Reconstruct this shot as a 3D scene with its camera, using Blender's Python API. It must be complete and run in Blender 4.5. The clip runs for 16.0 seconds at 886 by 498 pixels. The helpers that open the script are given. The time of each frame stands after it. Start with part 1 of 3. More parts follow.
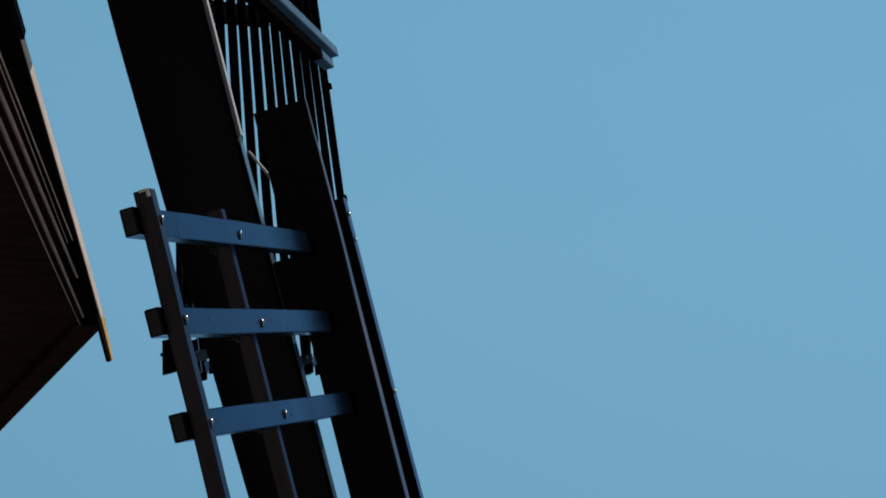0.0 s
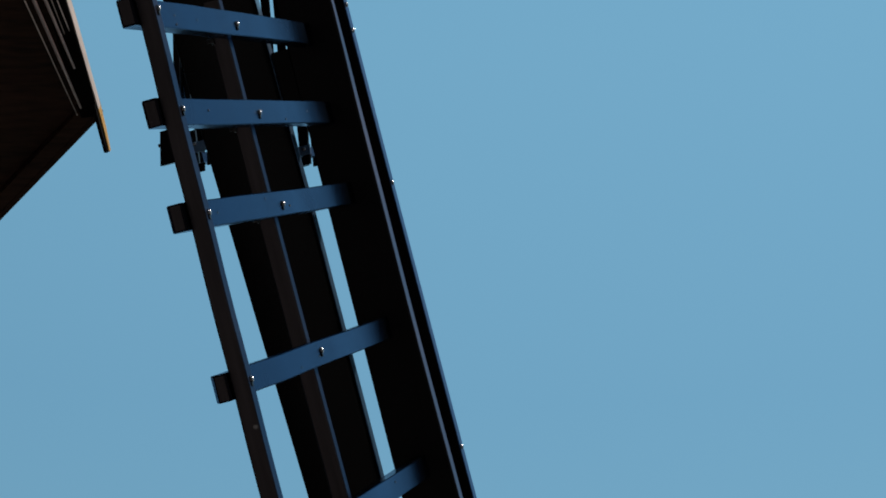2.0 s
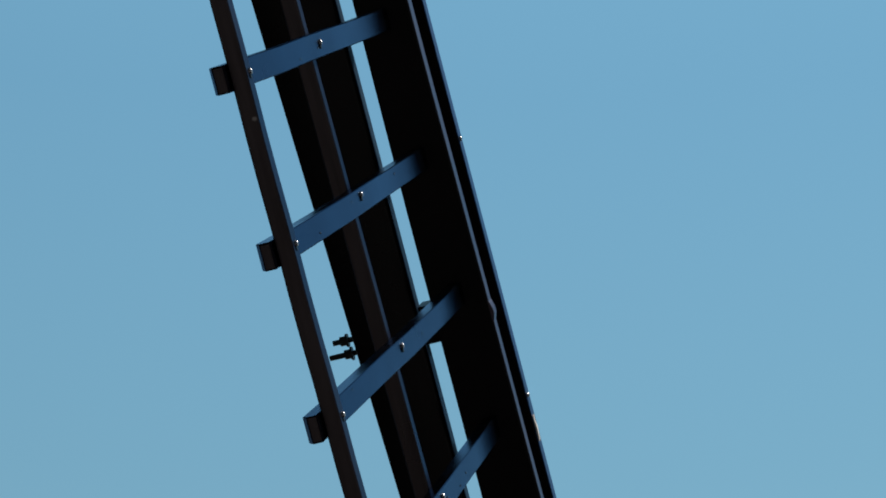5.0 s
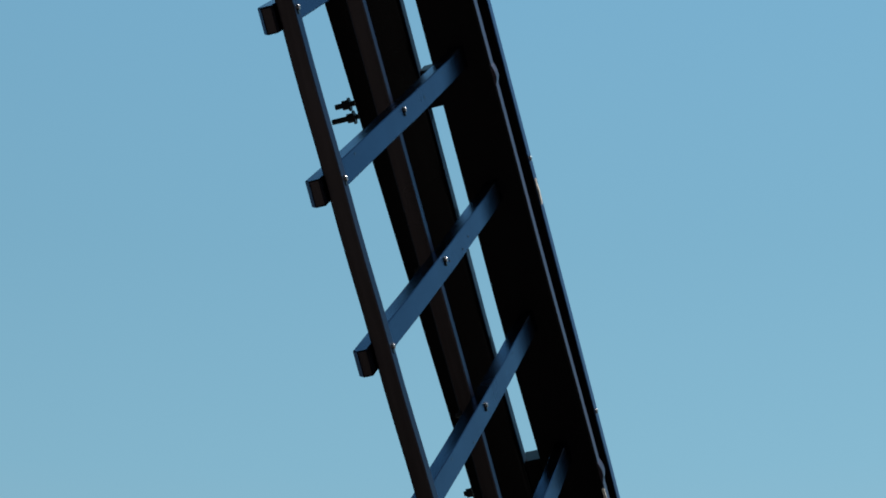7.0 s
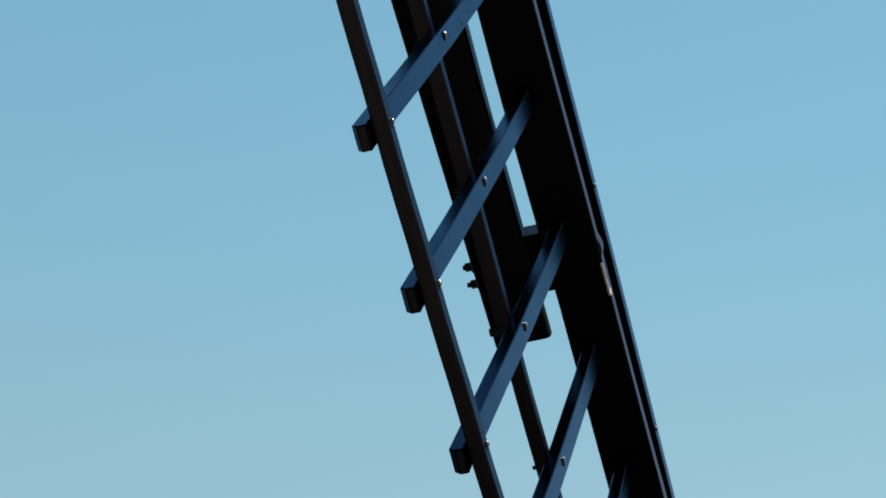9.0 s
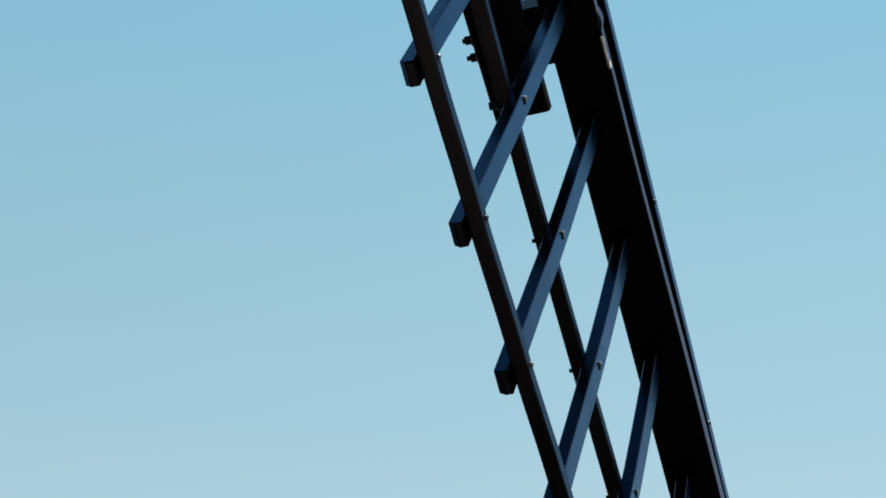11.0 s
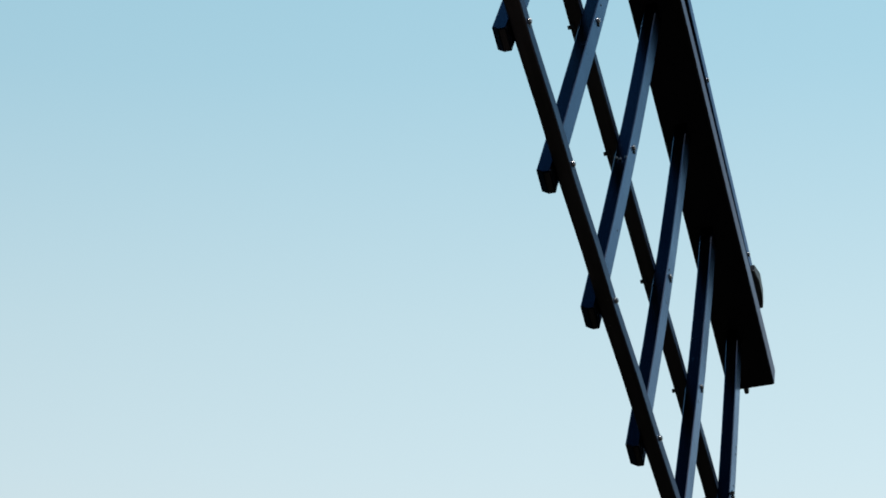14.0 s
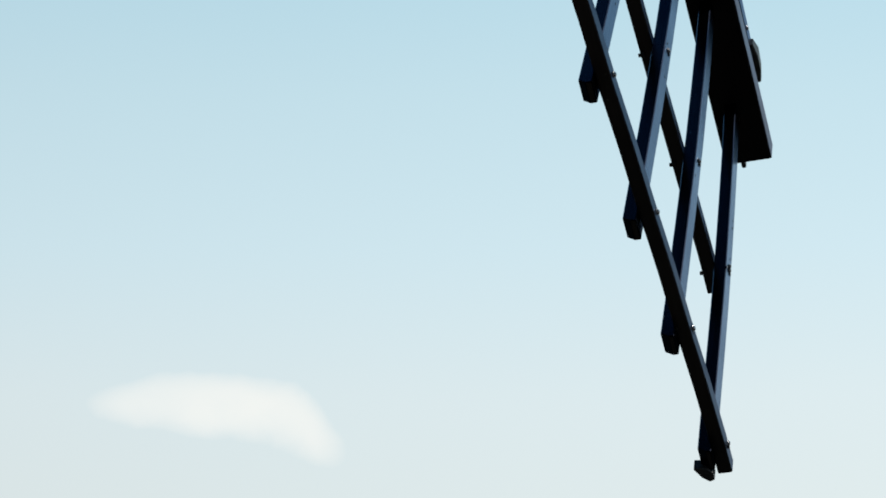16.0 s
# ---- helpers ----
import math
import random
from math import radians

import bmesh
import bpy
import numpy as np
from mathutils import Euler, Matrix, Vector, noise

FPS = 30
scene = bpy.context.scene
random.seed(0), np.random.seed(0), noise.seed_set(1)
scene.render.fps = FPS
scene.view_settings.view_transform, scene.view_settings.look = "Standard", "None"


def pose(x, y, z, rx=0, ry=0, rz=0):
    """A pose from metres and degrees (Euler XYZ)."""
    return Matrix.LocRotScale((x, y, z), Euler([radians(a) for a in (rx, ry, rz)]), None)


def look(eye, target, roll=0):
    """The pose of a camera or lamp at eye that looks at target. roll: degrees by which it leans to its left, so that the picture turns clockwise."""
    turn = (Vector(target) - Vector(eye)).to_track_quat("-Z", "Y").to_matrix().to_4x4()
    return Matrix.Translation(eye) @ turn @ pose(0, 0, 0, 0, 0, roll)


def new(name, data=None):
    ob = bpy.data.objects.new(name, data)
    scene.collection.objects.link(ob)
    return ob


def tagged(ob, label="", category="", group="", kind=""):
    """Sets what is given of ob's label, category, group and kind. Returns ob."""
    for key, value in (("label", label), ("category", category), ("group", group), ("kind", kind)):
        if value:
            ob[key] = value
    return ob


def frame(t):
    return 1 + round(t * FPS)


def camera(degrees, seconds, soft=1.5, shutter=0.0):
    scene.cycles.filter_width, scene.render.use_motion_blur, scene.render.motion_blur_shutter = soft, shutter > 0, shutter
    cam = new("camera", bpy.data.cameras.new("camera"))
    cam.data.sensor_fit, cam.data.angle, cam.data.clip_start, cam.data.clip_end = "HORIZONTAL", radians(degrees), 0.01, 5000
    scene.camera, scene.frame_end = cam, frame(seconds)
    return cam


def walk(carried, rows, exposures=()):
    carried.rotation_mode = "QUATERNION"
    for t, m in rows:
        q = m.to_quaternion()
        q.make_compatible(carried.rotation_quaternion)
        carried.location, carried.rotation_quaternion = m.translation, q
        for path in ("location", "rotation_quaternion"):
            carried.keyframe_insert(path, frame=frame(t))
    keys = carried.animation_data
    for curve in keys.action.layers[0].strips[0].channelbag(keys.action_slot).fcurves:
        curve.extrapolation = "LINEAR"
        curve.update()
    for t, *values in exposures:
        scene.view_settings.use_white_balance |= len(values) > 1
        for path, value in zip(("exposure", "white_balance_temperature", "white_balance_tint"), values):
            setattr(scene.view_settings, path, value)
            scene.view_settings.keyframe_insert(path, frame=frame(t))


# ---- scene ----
cam = camera(17.83, 16.0, soft=1.75)
# seconds, elevation of the view, heading: a tripod head tilting down along the sail
TILT = [(0, 47.000, 0.000), (0.5, 45.877, -0.033), (1, 44.806, -0.057), (1.5, 43.906, -0.064), (2, 42.766, -0.062),
        (2.5, 41.780, -0.054), (3, 40.720, -0.068), (3.5, 39.632, -0.097), (3.7, 39.225, -0.104), (5.8, 34.968, -0.077),
        (6, 34.567, -0.063), (6.5, 32.957, -0.041), (7, 31.736, -0.040), (7.5, 30.739, -0.040), (8, 29.359, -0.053),
        (8.5, 28.356, -0.046), (9, 27.170, -0.064), (9.2, 26.671, -0.064), (11.3, 21.927, -0.080), (11.5, 21.492, -0.086),
        (12, 20.363, -0.079), (12.5, 19.166, -0.097), (13, 18.272, -0.078), (13.5, 16.983, -0.096), (14, 15.625, -0.113),
        (14.5, 14.244, -0.142), (15, 13.241, -0.124), (15.5, 12.130, -0.129), (16, 11.041, -0.163)]
PATH = [(t, pose(0, 0, 1.6, 90 + e, 0, h)) for t, e, h in TILT]
walk(cam, PATH, exposures=[(0, 0.0), (16, 0.5)])

# ---- sky and sun ----
TO_SUN = Vector((0.62, 0.07, 0.77)).normalized()
world = bpy.data.worlds.new("sky")
scene.world = world
world.use_nodes = True
wt = world.node_tree
wt.nodes.clear()


def lin(r, g, b):
    return tuple(((c / 255 + 0.055) / 1.055) ** 2.4 if c > 10 else c / 255 / 12.92 for c in (r, g, b)) + (1,)


def wnode(kind, **kw):
    nd = wt.nodes.new(kind)
    for k, val in kw.items():
        setattr(nd, k, val)
    return nd


def wmath(op, a, b=None, c=None, clamp=False):
    nd = wnode("ShaderNodeMath", operation=op, use_clamp=clamp)
    for i, v in enumerate((a, b, c)):
        if v is None:
            continue
        if isinstance(v, (int, float)):
            nd.inputs[i].default_value = v
        else:
            wt.links.new(v, nd.inputs[i])
    return nd.outputs[0]


def wdot(vec, axis):
    nd = wnode("ShaderNodeVectorMath", operation="DOT_PRODUCT")
    wt.links.new(vec, nd.inputs[0])
    nd.inputs[1].default_value = axis
    return nd.outputs["Value"]


coord = wnode("ShaderNodeTexCoord").outputs["Generated"]
sky = wnode("ShaderNodeTexSky", sky_type="NISHITA", sun_disc=False)
sky.sun_elevation = math.asin(TO_SUN.z)
sky.sun_rotation = math.atan2(TO_SUN.x, TO_SUN.y)
sky.air_density, sky.dust_density, sky.ozone_density = 1.0, 1.5, 1.5
# haze by height above the horizon
height = wnode("ShaderNodeSeparateXYZ")
wt.links.new(coord, height.inputs[0])
ramp = wnode("ShaderNodeValToRGB")
ramp.color_ramp.interpolation = "LINEAR"
stops = [(0, (226, 238, 238)), (4, (232, 241, 240)), (8, (224, 238, 241)), (11, (209, 232, 240)), (14.2, (195, 223, 233)),
         (19.2, (166, 206, 222)), (23, (152, 197, 215)), (27.2, (136, 188, 212)), (31.7, (125, 178, 205)), (39.6, (114, 168, 200)),
         (47, (114, 168, 199)), (54, (108, 162, 194)), (64, (44, 82, 118)), (90, (14, 36, 66))]
while len(ramp.color_ramp.elements) < len(stops):
    ramp.color_ramp.elements.new(0.5)
for el, (deg, col) in zip(ramp.color_ramp.elements, stops):
    el.position = max(0.0, math.sin(radians(deg)))
    k = 0.90 / (0.50 + 0.50 * math.cos(radians(deg)) * 0.8) * 2 ** (-0.5 * (47 - min(deg, 60)) / 36)
    el.color = tuple(c * k for c in lin(*col)[:3]) + (1,)
wt.links.new(height.outputs["Z"], ramp.inputs[0])
haze = wnode("ShaderNodeMixRGB", blend_type="MIX")
haze.inputs[0].default_value = 0.96
dim = wnode("ShaderNodeMixRGB", blend_type="MULTIPLY")
dim.inputs[0].default_value = 1.0
wt.links.new(sky.outputs[0], dim.inputs[1])
dim.inputs[2].default_value = (0.08, 0.08, 0.08, 1)
wt.links.new(dim.outputs[0], haze.inputs[1])
# brighter towards the sun's side of the sky, deeper on the other
side = wmath("MULTIPLY_ADD", wdot(coord, (0.42, 0.8, 0.0)), 0.50 / 0.90, 0.50 / 0.90)
tint = wnode("ShaderNodeVectorMath", operation="SCALE")
wt.links.new(ramp.outputs[0], tint.inputs[0])
wt.links.new(side, tint.inputs["Scale"])
wt.links.new(tint.outputs[0], haze.inputs[2])
# one thin cloud low over the horizon
C_FWD = Vector((-0.0766, 0.9883, 0.1321)).normalized()
C_RIGHT = C_FWD.cross(Vector((0, 0, 1))).normalized()
C_UP = C_RIGHT.cross(C_FWD)
wob = wnode("ShaderNodeTexNoise")
wob.inputs["Scale"].default_value = 34.0
wob.inputs["Detail"].default_value = 5.0
wt.links.new(coord, wob.inputs["Vector"])
wobble = wmath("SUBTRACT", wob.outputs["Fac"], 0.5)
ahead = wdot(coord, C_FWD)
cu = wmath("DIVIDE", wmath("DIVIDE", wdot(coord, C_RIGHT), ahead), 0.0455)
cu = wmath("ADD", cu, wmath("MULTIPLY", wobble, 0.25))
cv = wmath("DIVIDE", wmath("DIVIDE", wdot(coord, C_UP), ahead), 0.0125)
# its back sinks towards one end, where it is also thicker
bow = wmath("MAXIMUM", wmath("ADD", cu, 0.12), 0.0)
cv = wmath("ADD", cv, wmath("MULTIPLY_ADD", wmath("MULTIPLY", bow, bow), 1.10, -0.46))
cv = wmath("ADD", cv, wmath("MULTIPLY", wobble, 0.9))
cv = wmath("DIVIDE", cv, wmath("MAXIMUM", wmath("MULTIPLY_ADD", cu, 0.32, 0.95), 0.2))
cu2 = wmath("MULTIPLY", cu, cu)
rr = wmath("ADD", wmath("MULTIPLY", wmath("MULTIPLY", cu2, cu2), 1.0), wmath("MULTIPLY", cv, cv))
mask = wmath("SUBTRACT", 1.0, rr, clamp=True)
mask = wmath("MULTIPLY", mask, wmath("GREATER_THAN", ahead, 0.0))
mask = wmath("MULTIPLY", wmath("SMOOTH_MIN", mask, 0.85, 0.6), wmath("MULTIPLY_ADD", cu, 0.30, 1.0))
mask = wmath("MULTIPLY", mask, wmath("MULTIPLY_ADD", wobble, 0.8, 1.1), clamp=True)
cloud = wnode("ShaderNodeMixRGB", blend_type="MIX")
wt.links.new(mask, cloud.inputs[0])
wt.links.new(haze.outputs[0], cloud.inputs[1])
cloud.inputs[2].default_value = tuple(c * 0.72 for c in lin(240, 243, 240)[:3]) + (1,)
bg = wnode("ShaderNodeBackground")
bg.inputs["Strength"].default_value = 1.0
wt.links.new(cloud.outputs[0], bg.inputs["Color"])
wt.links.new(bg.outputs[0], wnode("ShaderNodeOutputWorld").inputs[0])

sun_data = bpy.data.lights.new("sun", "SUN")
sun_data.energy, sun_data.angle, sun_data.color = 3.2, radians(0.5), (1.0, 0.90, 0.78)
sun = new("sun", sun_data)
sun.matrix_world = look(TO_SUN * 40, (0, 0, 0))


# ---- materials ----
def material(name, base, rough, metal=0.0, vary=0.35, grain=(30, 30, 30), fine=120.0, bump=0.15, worn=None, worn_at=0.62, spec=0.5, streak=3.0, sheen=(1, 1, 1)):
    m = bpy.data.materials.new(name)
    m.use_nodes = True
    t = m.node_tree
    p = t.nodes["Principled BSDF"]
    p.inputs["Metallic"].default_value = metal
    p.inputs["Specular IOR Level"].default_value = spec
    p.inputs["Specular Tint"].default_value = (*sheen, 1)

    def nd(kind, **kw):
        x = t.nodes.new(kind)
        for k, val in kw.items():
            setattr(x, k, val)
        return x

    tc = nd("ShaderNodeTexCoord")
    mp = nd("ShaderNodeMapping")
    mp.inputs["Scale"].default_value = grain
    t.links.new(tc.outputs["Object"], mp.inputs["Vector"])
    n1 = nd("ShaderNodeTexNoise")
    n1.inputs["Scale"].default_value = 1.0
    n1.inputs["Detail"].default_value = 6.0
    t.links.new(mp.outputs[0], n1.inputs["Vector"])
    n2 = nd("ShaderNodeTexNoise")
    n2.inputs["Scale"].default_value = streak
    n2.inputs["Detail"].default_value = 4.0
    t.links.new(tc.outputs["Object"], n2.inputs["Vector"])
    n3 = nd("ShaderNodeTexNoise")
    n3.inputs["Scale"].default_value = fine
    n3.inputs["Detail"].default_value = 3.0
    t.links.new(tc.outputs["Object"], n3.inputs["Vector"])
    info = nd("ShaderNodeObjectInfo")
    mix = nd("ShaderNodeMath", operation="ADD")
    t.links.new(n1.outputs["Fac"], mix.inputs[0])
    t.links.new(n2.outputs["Fac"], mix.inputs[1])
    rnd = nd("ShaderNodeMath", operation="MULTIPLY_ADD")
    t.links.new(info.outputs["Random"], rnd.inputs[0])
    rnd.inputs[1].default_value = 0.25
    t.links.new(mix.outputs[0], rnd.inputs[2])
    rp = nd("ShaderNodeMapRange")
    rp.inputs["From Min"].default_value, rp.inputs["From Max"].default_value = 0.6, 1.6
    rp.inputs["To Min"].default_value, rp.inputs["To Max"].default_value = 1 - vary, 1 + vary
    t.links.new(rnd.outputs[0], rp.inputs["Value"])
    col = nd("ShaderNodeMixRGB", blend_type="MULTIPLY")
    col.inputs[0].default_value = 1.0
    col.inputs[1].default_value = (*base, 1)
    t.links.new(rp.outputs[0], col.inputs[2])
    out = col.outputs[0]
    if worn:
        wr = nd("ShaderNodeMapRange")
        wr.inputs["From Min"].default_value, wr.inputs["From Max"].default_value = worn_at, worn_at + 0.05
        n4 = nd("ShaderNodeTexNoise")
        n4.inputs["Scale"].default_value = 38.0
        n4.inputs["Detail"].default_value = 7.0
        t.links.new(tc.outputs["Object"], n4.inputs["Vector"])
        t.links.new(n4.outputs["Fac"], wr.inputs["Value"])
        wm = nd("ShaderNodeMixRGB", blend_type="MIX")
        t.links.new(wr.outputs[0], wm.inputs[0])
        t.links.new(out, wm.inputs[1])
        wm.inputs[2].default_value = (*worn, 1)
        out = wm.outputs[0]
    t.links.new(out, p.inputs["Base Color"])
    ro = nd("ShaderNodeMapRange")
    ro.inputs["To Min"].default_value, ro.inputs["To Max"].default_value = max(0.05, rough - 0.12), min(1, rough + 0.15)
    t.links.new(n2.outputs["Fac"], ro.inputs["Value"])
    t.links.new(ro.outputs[0], p.inputs["Roughness"])
    if bump:
        ad = nd("ShaderNodeMath", operation="MULTIPLY_ADD")
        t.links.new(n3.outputs["Fac"], ad.inputs[0])
        ad.inputs[1].default_value = 0.4
        t.links.new(n1.outputs["Fac"], ad.inputs[2])
        bp = nd("ShaderNodeBump")
        bp.inputs["Strength"].default_value, bp.inputs["Distance"].default_value = bump, 0.004
        t.links.new(ad.outputs[0], bp.inputs["Height"])
        t.links.new(bp.outputs[0], p.inputs["Normal"])
    return m


# sail timbers run along their local y (length of the sail) or x (the bars)
TAR = material("tarred_timber", (0.0030, 0.0025, 0.0033), 0.34, grain=(60, 4, 60), vary=0.4, bump=0.06, spec=0.08)
STOCK = material("black_stock_paint", (0.0022, 0.0020, 0.0026), 0.28, grain=(50, 4, 50), vary=0.3, bump=0.04, spec=0.12)
BAR = material("glossy_blue_black_bar_paint", (0.006, 0.006, 0.009), 0.22, metal=1.0, grain=(4, 60, 60), vary=0.3, bump=0.05, worn=(0.16, 0.17, 0.19), worn_at=0.72, sheen=(0.60, 0.72, 0.92))
RAIL = material("dark_rail_paint", (0.034, 0.0295, 0.0315), 0.30, metal=1.0, grain=(60, 4, 60), vary=0.45, bump=0.06, worn=(0.14, 0.135, 0.135), worn_at=0.72, sheen=(0.47, 0.55, 0.68))
# EDGE, LIP and ARRIS carry light on timber edges in their colour
EDGE = material("blue_grey_edge_sheen", (0.022, 0.036, 0.072), 0.34, metal=0.6, grain=(60, 4, 60), vary=0.3, bump=0.1, sheen=(0.34, 0.52, 0.85))
LIP = material("lavender_grey_edge_light", (0.058, 0.045, 0.056), 0.32, metal=0.6, grain=(60, 4, 60), vary=0.5, bump=0.1, worn=(0.20, 0.17, 0.16), worn_at=0.70, sheen=(0.42, 0.50, 0.68))
ZINC = material("zinc_bolt", (0.24, 0.24, 0.26), 0.22, metal=1.0, vary=0.15, bump=0.0)
ARRIS = material("blue_edge_sky_sheen", (0.010, 0.045, 0.10), 0.28, grain=(60, 4, 60), vary=0.4, bump=0.05, spec=0.4)
# blue skylight on the clamp straps is put into this base colour
STRAP = material("slate_blue_strap_skylight", (0.13, 0.24, 0.42), 0.5, grain=(40, 40, 40), vary=0.4, bump=0.1, spec=0.3)
IRON = material("black_iron", (0.03, 0.03, 0.032), 0.5, metal=0.6, vary=0.4, bump=0.3)
BARE = material("bare_weathered_wood", (0.82, 0.77, 0.72), 0.75, grain=(50, 6, 50), vary=0.3, bump=0.3)
FARBAR = material("brown_black_timber", (0.005, 0.004, 0.004), 0.9, grain=(60, 4, 60), vary=0.5, bump=0.2, spec=0.0)
# sky reflected in the far whip, as a flat blue colour
FARWHIP = material("blue_whip_sky_sheen", (0.09, 0.17, 0.27), 0.8, grain=(4, 60, 60), vary=0.35, bump=0.1, spec=0.0)
PLATE = material("grey_plate_paint", (0.27, 0.265, 0.31), 0.5, grain=(50, 5, 50), vary=0.3, bump=0.2)
ROOF = material("dark_roof_felt", (0.007, 0.0045, 0.004), 0.75, grain=(8, 8, 8), vary=0.4, bump=0.3, spec=0.08)
SOFFIT = material("brown_stained_soffit", (0.062, 0.029, 0.020), 0.42, grain=(9, 60, 60), vary=0.9, bump=0.3, streak=3.2, spec=0.2)
COPPER = material("dull_copper", (0.86, 0.58, 0.58), 0.34, grain=(60, 60, 60), vary=0.4, bump=0.15, spec=0.6)
# pale colour for the highlights along the pipes and the thin bright lines
BRIGHT = material("bright_copper_highlight", (0.95, 0.80, 0.76), 0.35, grain=(25, 25, 25), vary=0.5, bump=0.15)
# only the sun's side of the eaves gets this pale colour
FASCIA = material("pinkish_eaves_sunlight", (0.82, 0.66, 0.60), 0.6, grain=(60, 5, 60), vary=0.3, bump=0.2)
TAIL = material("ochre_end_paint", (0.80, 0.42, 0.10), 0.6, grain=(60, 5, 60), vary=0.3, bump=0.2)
BOARD = material("tarred_weatherboard", (0.025, 0.022, 0.02), 0.65, grain=(6, 6, 70), vary=0.45, bump=0.4)


def ground_material():
    """Unseen ground: dark short grass, crossed by a ragged band of pale gravel added to bounce light up."""
    m = bpy.data.materials.new("grass_and_bounce_gravel")
    m.use_nodes = True
    t = m.node_tree
    p = t.nodes["Principled BSDF"]
    p.inputs["Roughness"].default_value = 0.92
    p.inputs["Specular IOR Level"].default_value = 0.1
    tc = t.nodes.new("ShaderNodeTexCoord")
    sep = t.nodes.new("ShaderNodeSeparateXYZ")
    t.links.new(tc.outputs["Object"], sep.inputs[0])

    def noise_at(scale, detail):
        n = t.nodes.new("ShaderNodeTexNoise")
        n.inputs["Scale"].default_value, n.inputs["Detail"].default_value = scale, detail
        t.links.new(tc.outputs["Object"], n.inputs["Vector"])
        return n.outputs["Fac"]

    def maths(op, *values):
        n = t.nodes.new("ShaderNodeMath")
        n.operation = op
        for i, v in enumerate(values):
            if isinstance(v, (int, float)):
                n.inputs[i].default_value = v
            else:
                t.links.new(v, n.inputs[i])
        return n.outputs[0]

    def shades(fac, dark, light):
        r = t.nodes.new("ShaderNodeMixRGB")
        t.links.new(fac, r.inputs[0])
        r.inputs[1].default_value, r.inputs[2].default_value = (*dark, 1), (*light, 1)
        return r.outputs[0]

    stones, blades = noise_at(55.0, 4.0), noise_at(18.0, 6.0)
    gravel = shades(stones, (0.15, 0.14, 0.14), (0.36, 0.335, 0.335))
    grass = shades(blades, (0.022, 0.025, 0.022), (0.044, 0.048, 0.042))
    # the added pale band lies where rails and soffit need light from below
    off = maths("ABSOLUTE", maths("ADD", sep.outputs["Y"], 1.0))
    verge = maths("ADD", off, maths("MULTIPLY", noise_at(1.1, 5.0), 1.6))
    bounce_band = t.nodes.new("ShaderNodeMapRange")
    bounce_band.inputs["From Min"].default_value, bounce_band.inputs["From Max"].default_value = 5.6, 6.1
    t.links.new(verge, bounce_band.inputs["Value"])
    mix = t.nodes.new("ShaderNodeMixRGB")
    t.links.new(bounce_band.outputs[0], mix.inputs[0])
    t.links.new(gravel, mix.inputs[1])
    t.links.new(grass, mix.inputs[2])
    t.links.new(mix.outputs[0], p.inputs["Base Color"])
    bp = t.nodes.new("ShaderNodeBump")
    bp.inputs["Strength"].default_value, bp.inputs["Distance"].default_value = 0.6, 0.02
    t.links.new(stones, bp.inputs["Height"])
    t.links.new(bp.outputs[0], p.inputs["Normal"])
    return m


GROUND = ground_material()


# ---- mesh helpers ----
def part(name, bm, mat, parent=None, label="", smooth=False):
    me = bpy.data.meshes.new(name)
    bm.normal_update()
    bm.to_mesh(me)
    bm.free()
    me.materials.append(mat)
    for f in me.polygons:
        f.use_smooth = smooth
    ob = new(name, me)
    if parent:
        ob.parent = parent
    if label:
        ob["label"] = label
    return ob


def sweep(stations, chamfer=0.004, bm=None):
    """A chamfered timber through stations of (centre, half width vector, half depth vector)."""
    bm = bm or bmesh.new()
    rings = []
    for c, hu, hv in stations:
        c, hu, hv = Vector(c), Vector(hu), Vector(hv)
        ku, kv = 1 - chamfer / hu.length, 1 - chamfer / hv.length
        ring = [c + hu * a + hv * b for a, b in ((1, -kv), (1, kv), (ku, 1), (-ku, 1), (-1, kv), (-1, -kv), (-ku, -1), (ku, -1))]
        rings.append([bm.verts.new(p) for p in ring])
    for r0, r1 in zip(rings, rings[1:]):
        for i in range(8):
            bm.faces.new((r0[i], r0[(i + 1) % 8], r1[(i + 1) % 8], r1[i]))
    bm.faces.new(rings[0][::-1])
    bm.faces.new(rings[-1])
    bmesh.ops.recalc_face_normals(bm, faces=bm.faces)
    return bm


def timber(p0, p1, hu, hv, pieces=1, chamfer=0.004, wobble=0.0, seed=0, bm=None):
    p0, p1, hu, hv = (Vector(x) for x in (p0, p1, hu, hv))
    st = []
    for i in range(pieces + 1):
        k = i / pieces
        c = p0.lerp(p1, k)
        d = noise.noise_vector(Vector((k * 9 + seed * 7.3, seed, 0))) * wobble
        st.append((c + hu.normalized() * d.x + hv.normalized() * d.y, hu * (1 + d.z * 4), hv))
    return sweep(st, chamfer, bm)


def rod(p0, p1, radius, sides=10, bm=None, end_radius=None):
    bm = bm or bmesh.new()
    p0, p1 = Vector(p0), Vector(p1)
    ax = (p1 - p0).normalized()
    u = ax.orthogonal().normalized()
    v = ax.cross(u)
    r1 = radius if end_radius is None else end_radius
    a = [bm.verts.new(p0 + (u * math.cos(q) + v * math.sin(q)) * radius) for q in (2 * math.pi * i / sides for i in range(sides))]
    b = [bm.verts.new(p1 + (u * math.cos(q) + v * math.sin(q)) * r1) for q in (2 * math.pi * i / sides for i in range(sides))]
    for i in range(sides):
        bm.faces.new((a[i], a[(i + 1) % sides], b[(i + 1) % sides], b[i]))
    bm.faces.new(a[::-1])
    bm.faces.new(b)
    bmesh.ops.recalc_face_normals(bm, faces=bm.faces)
    return bm


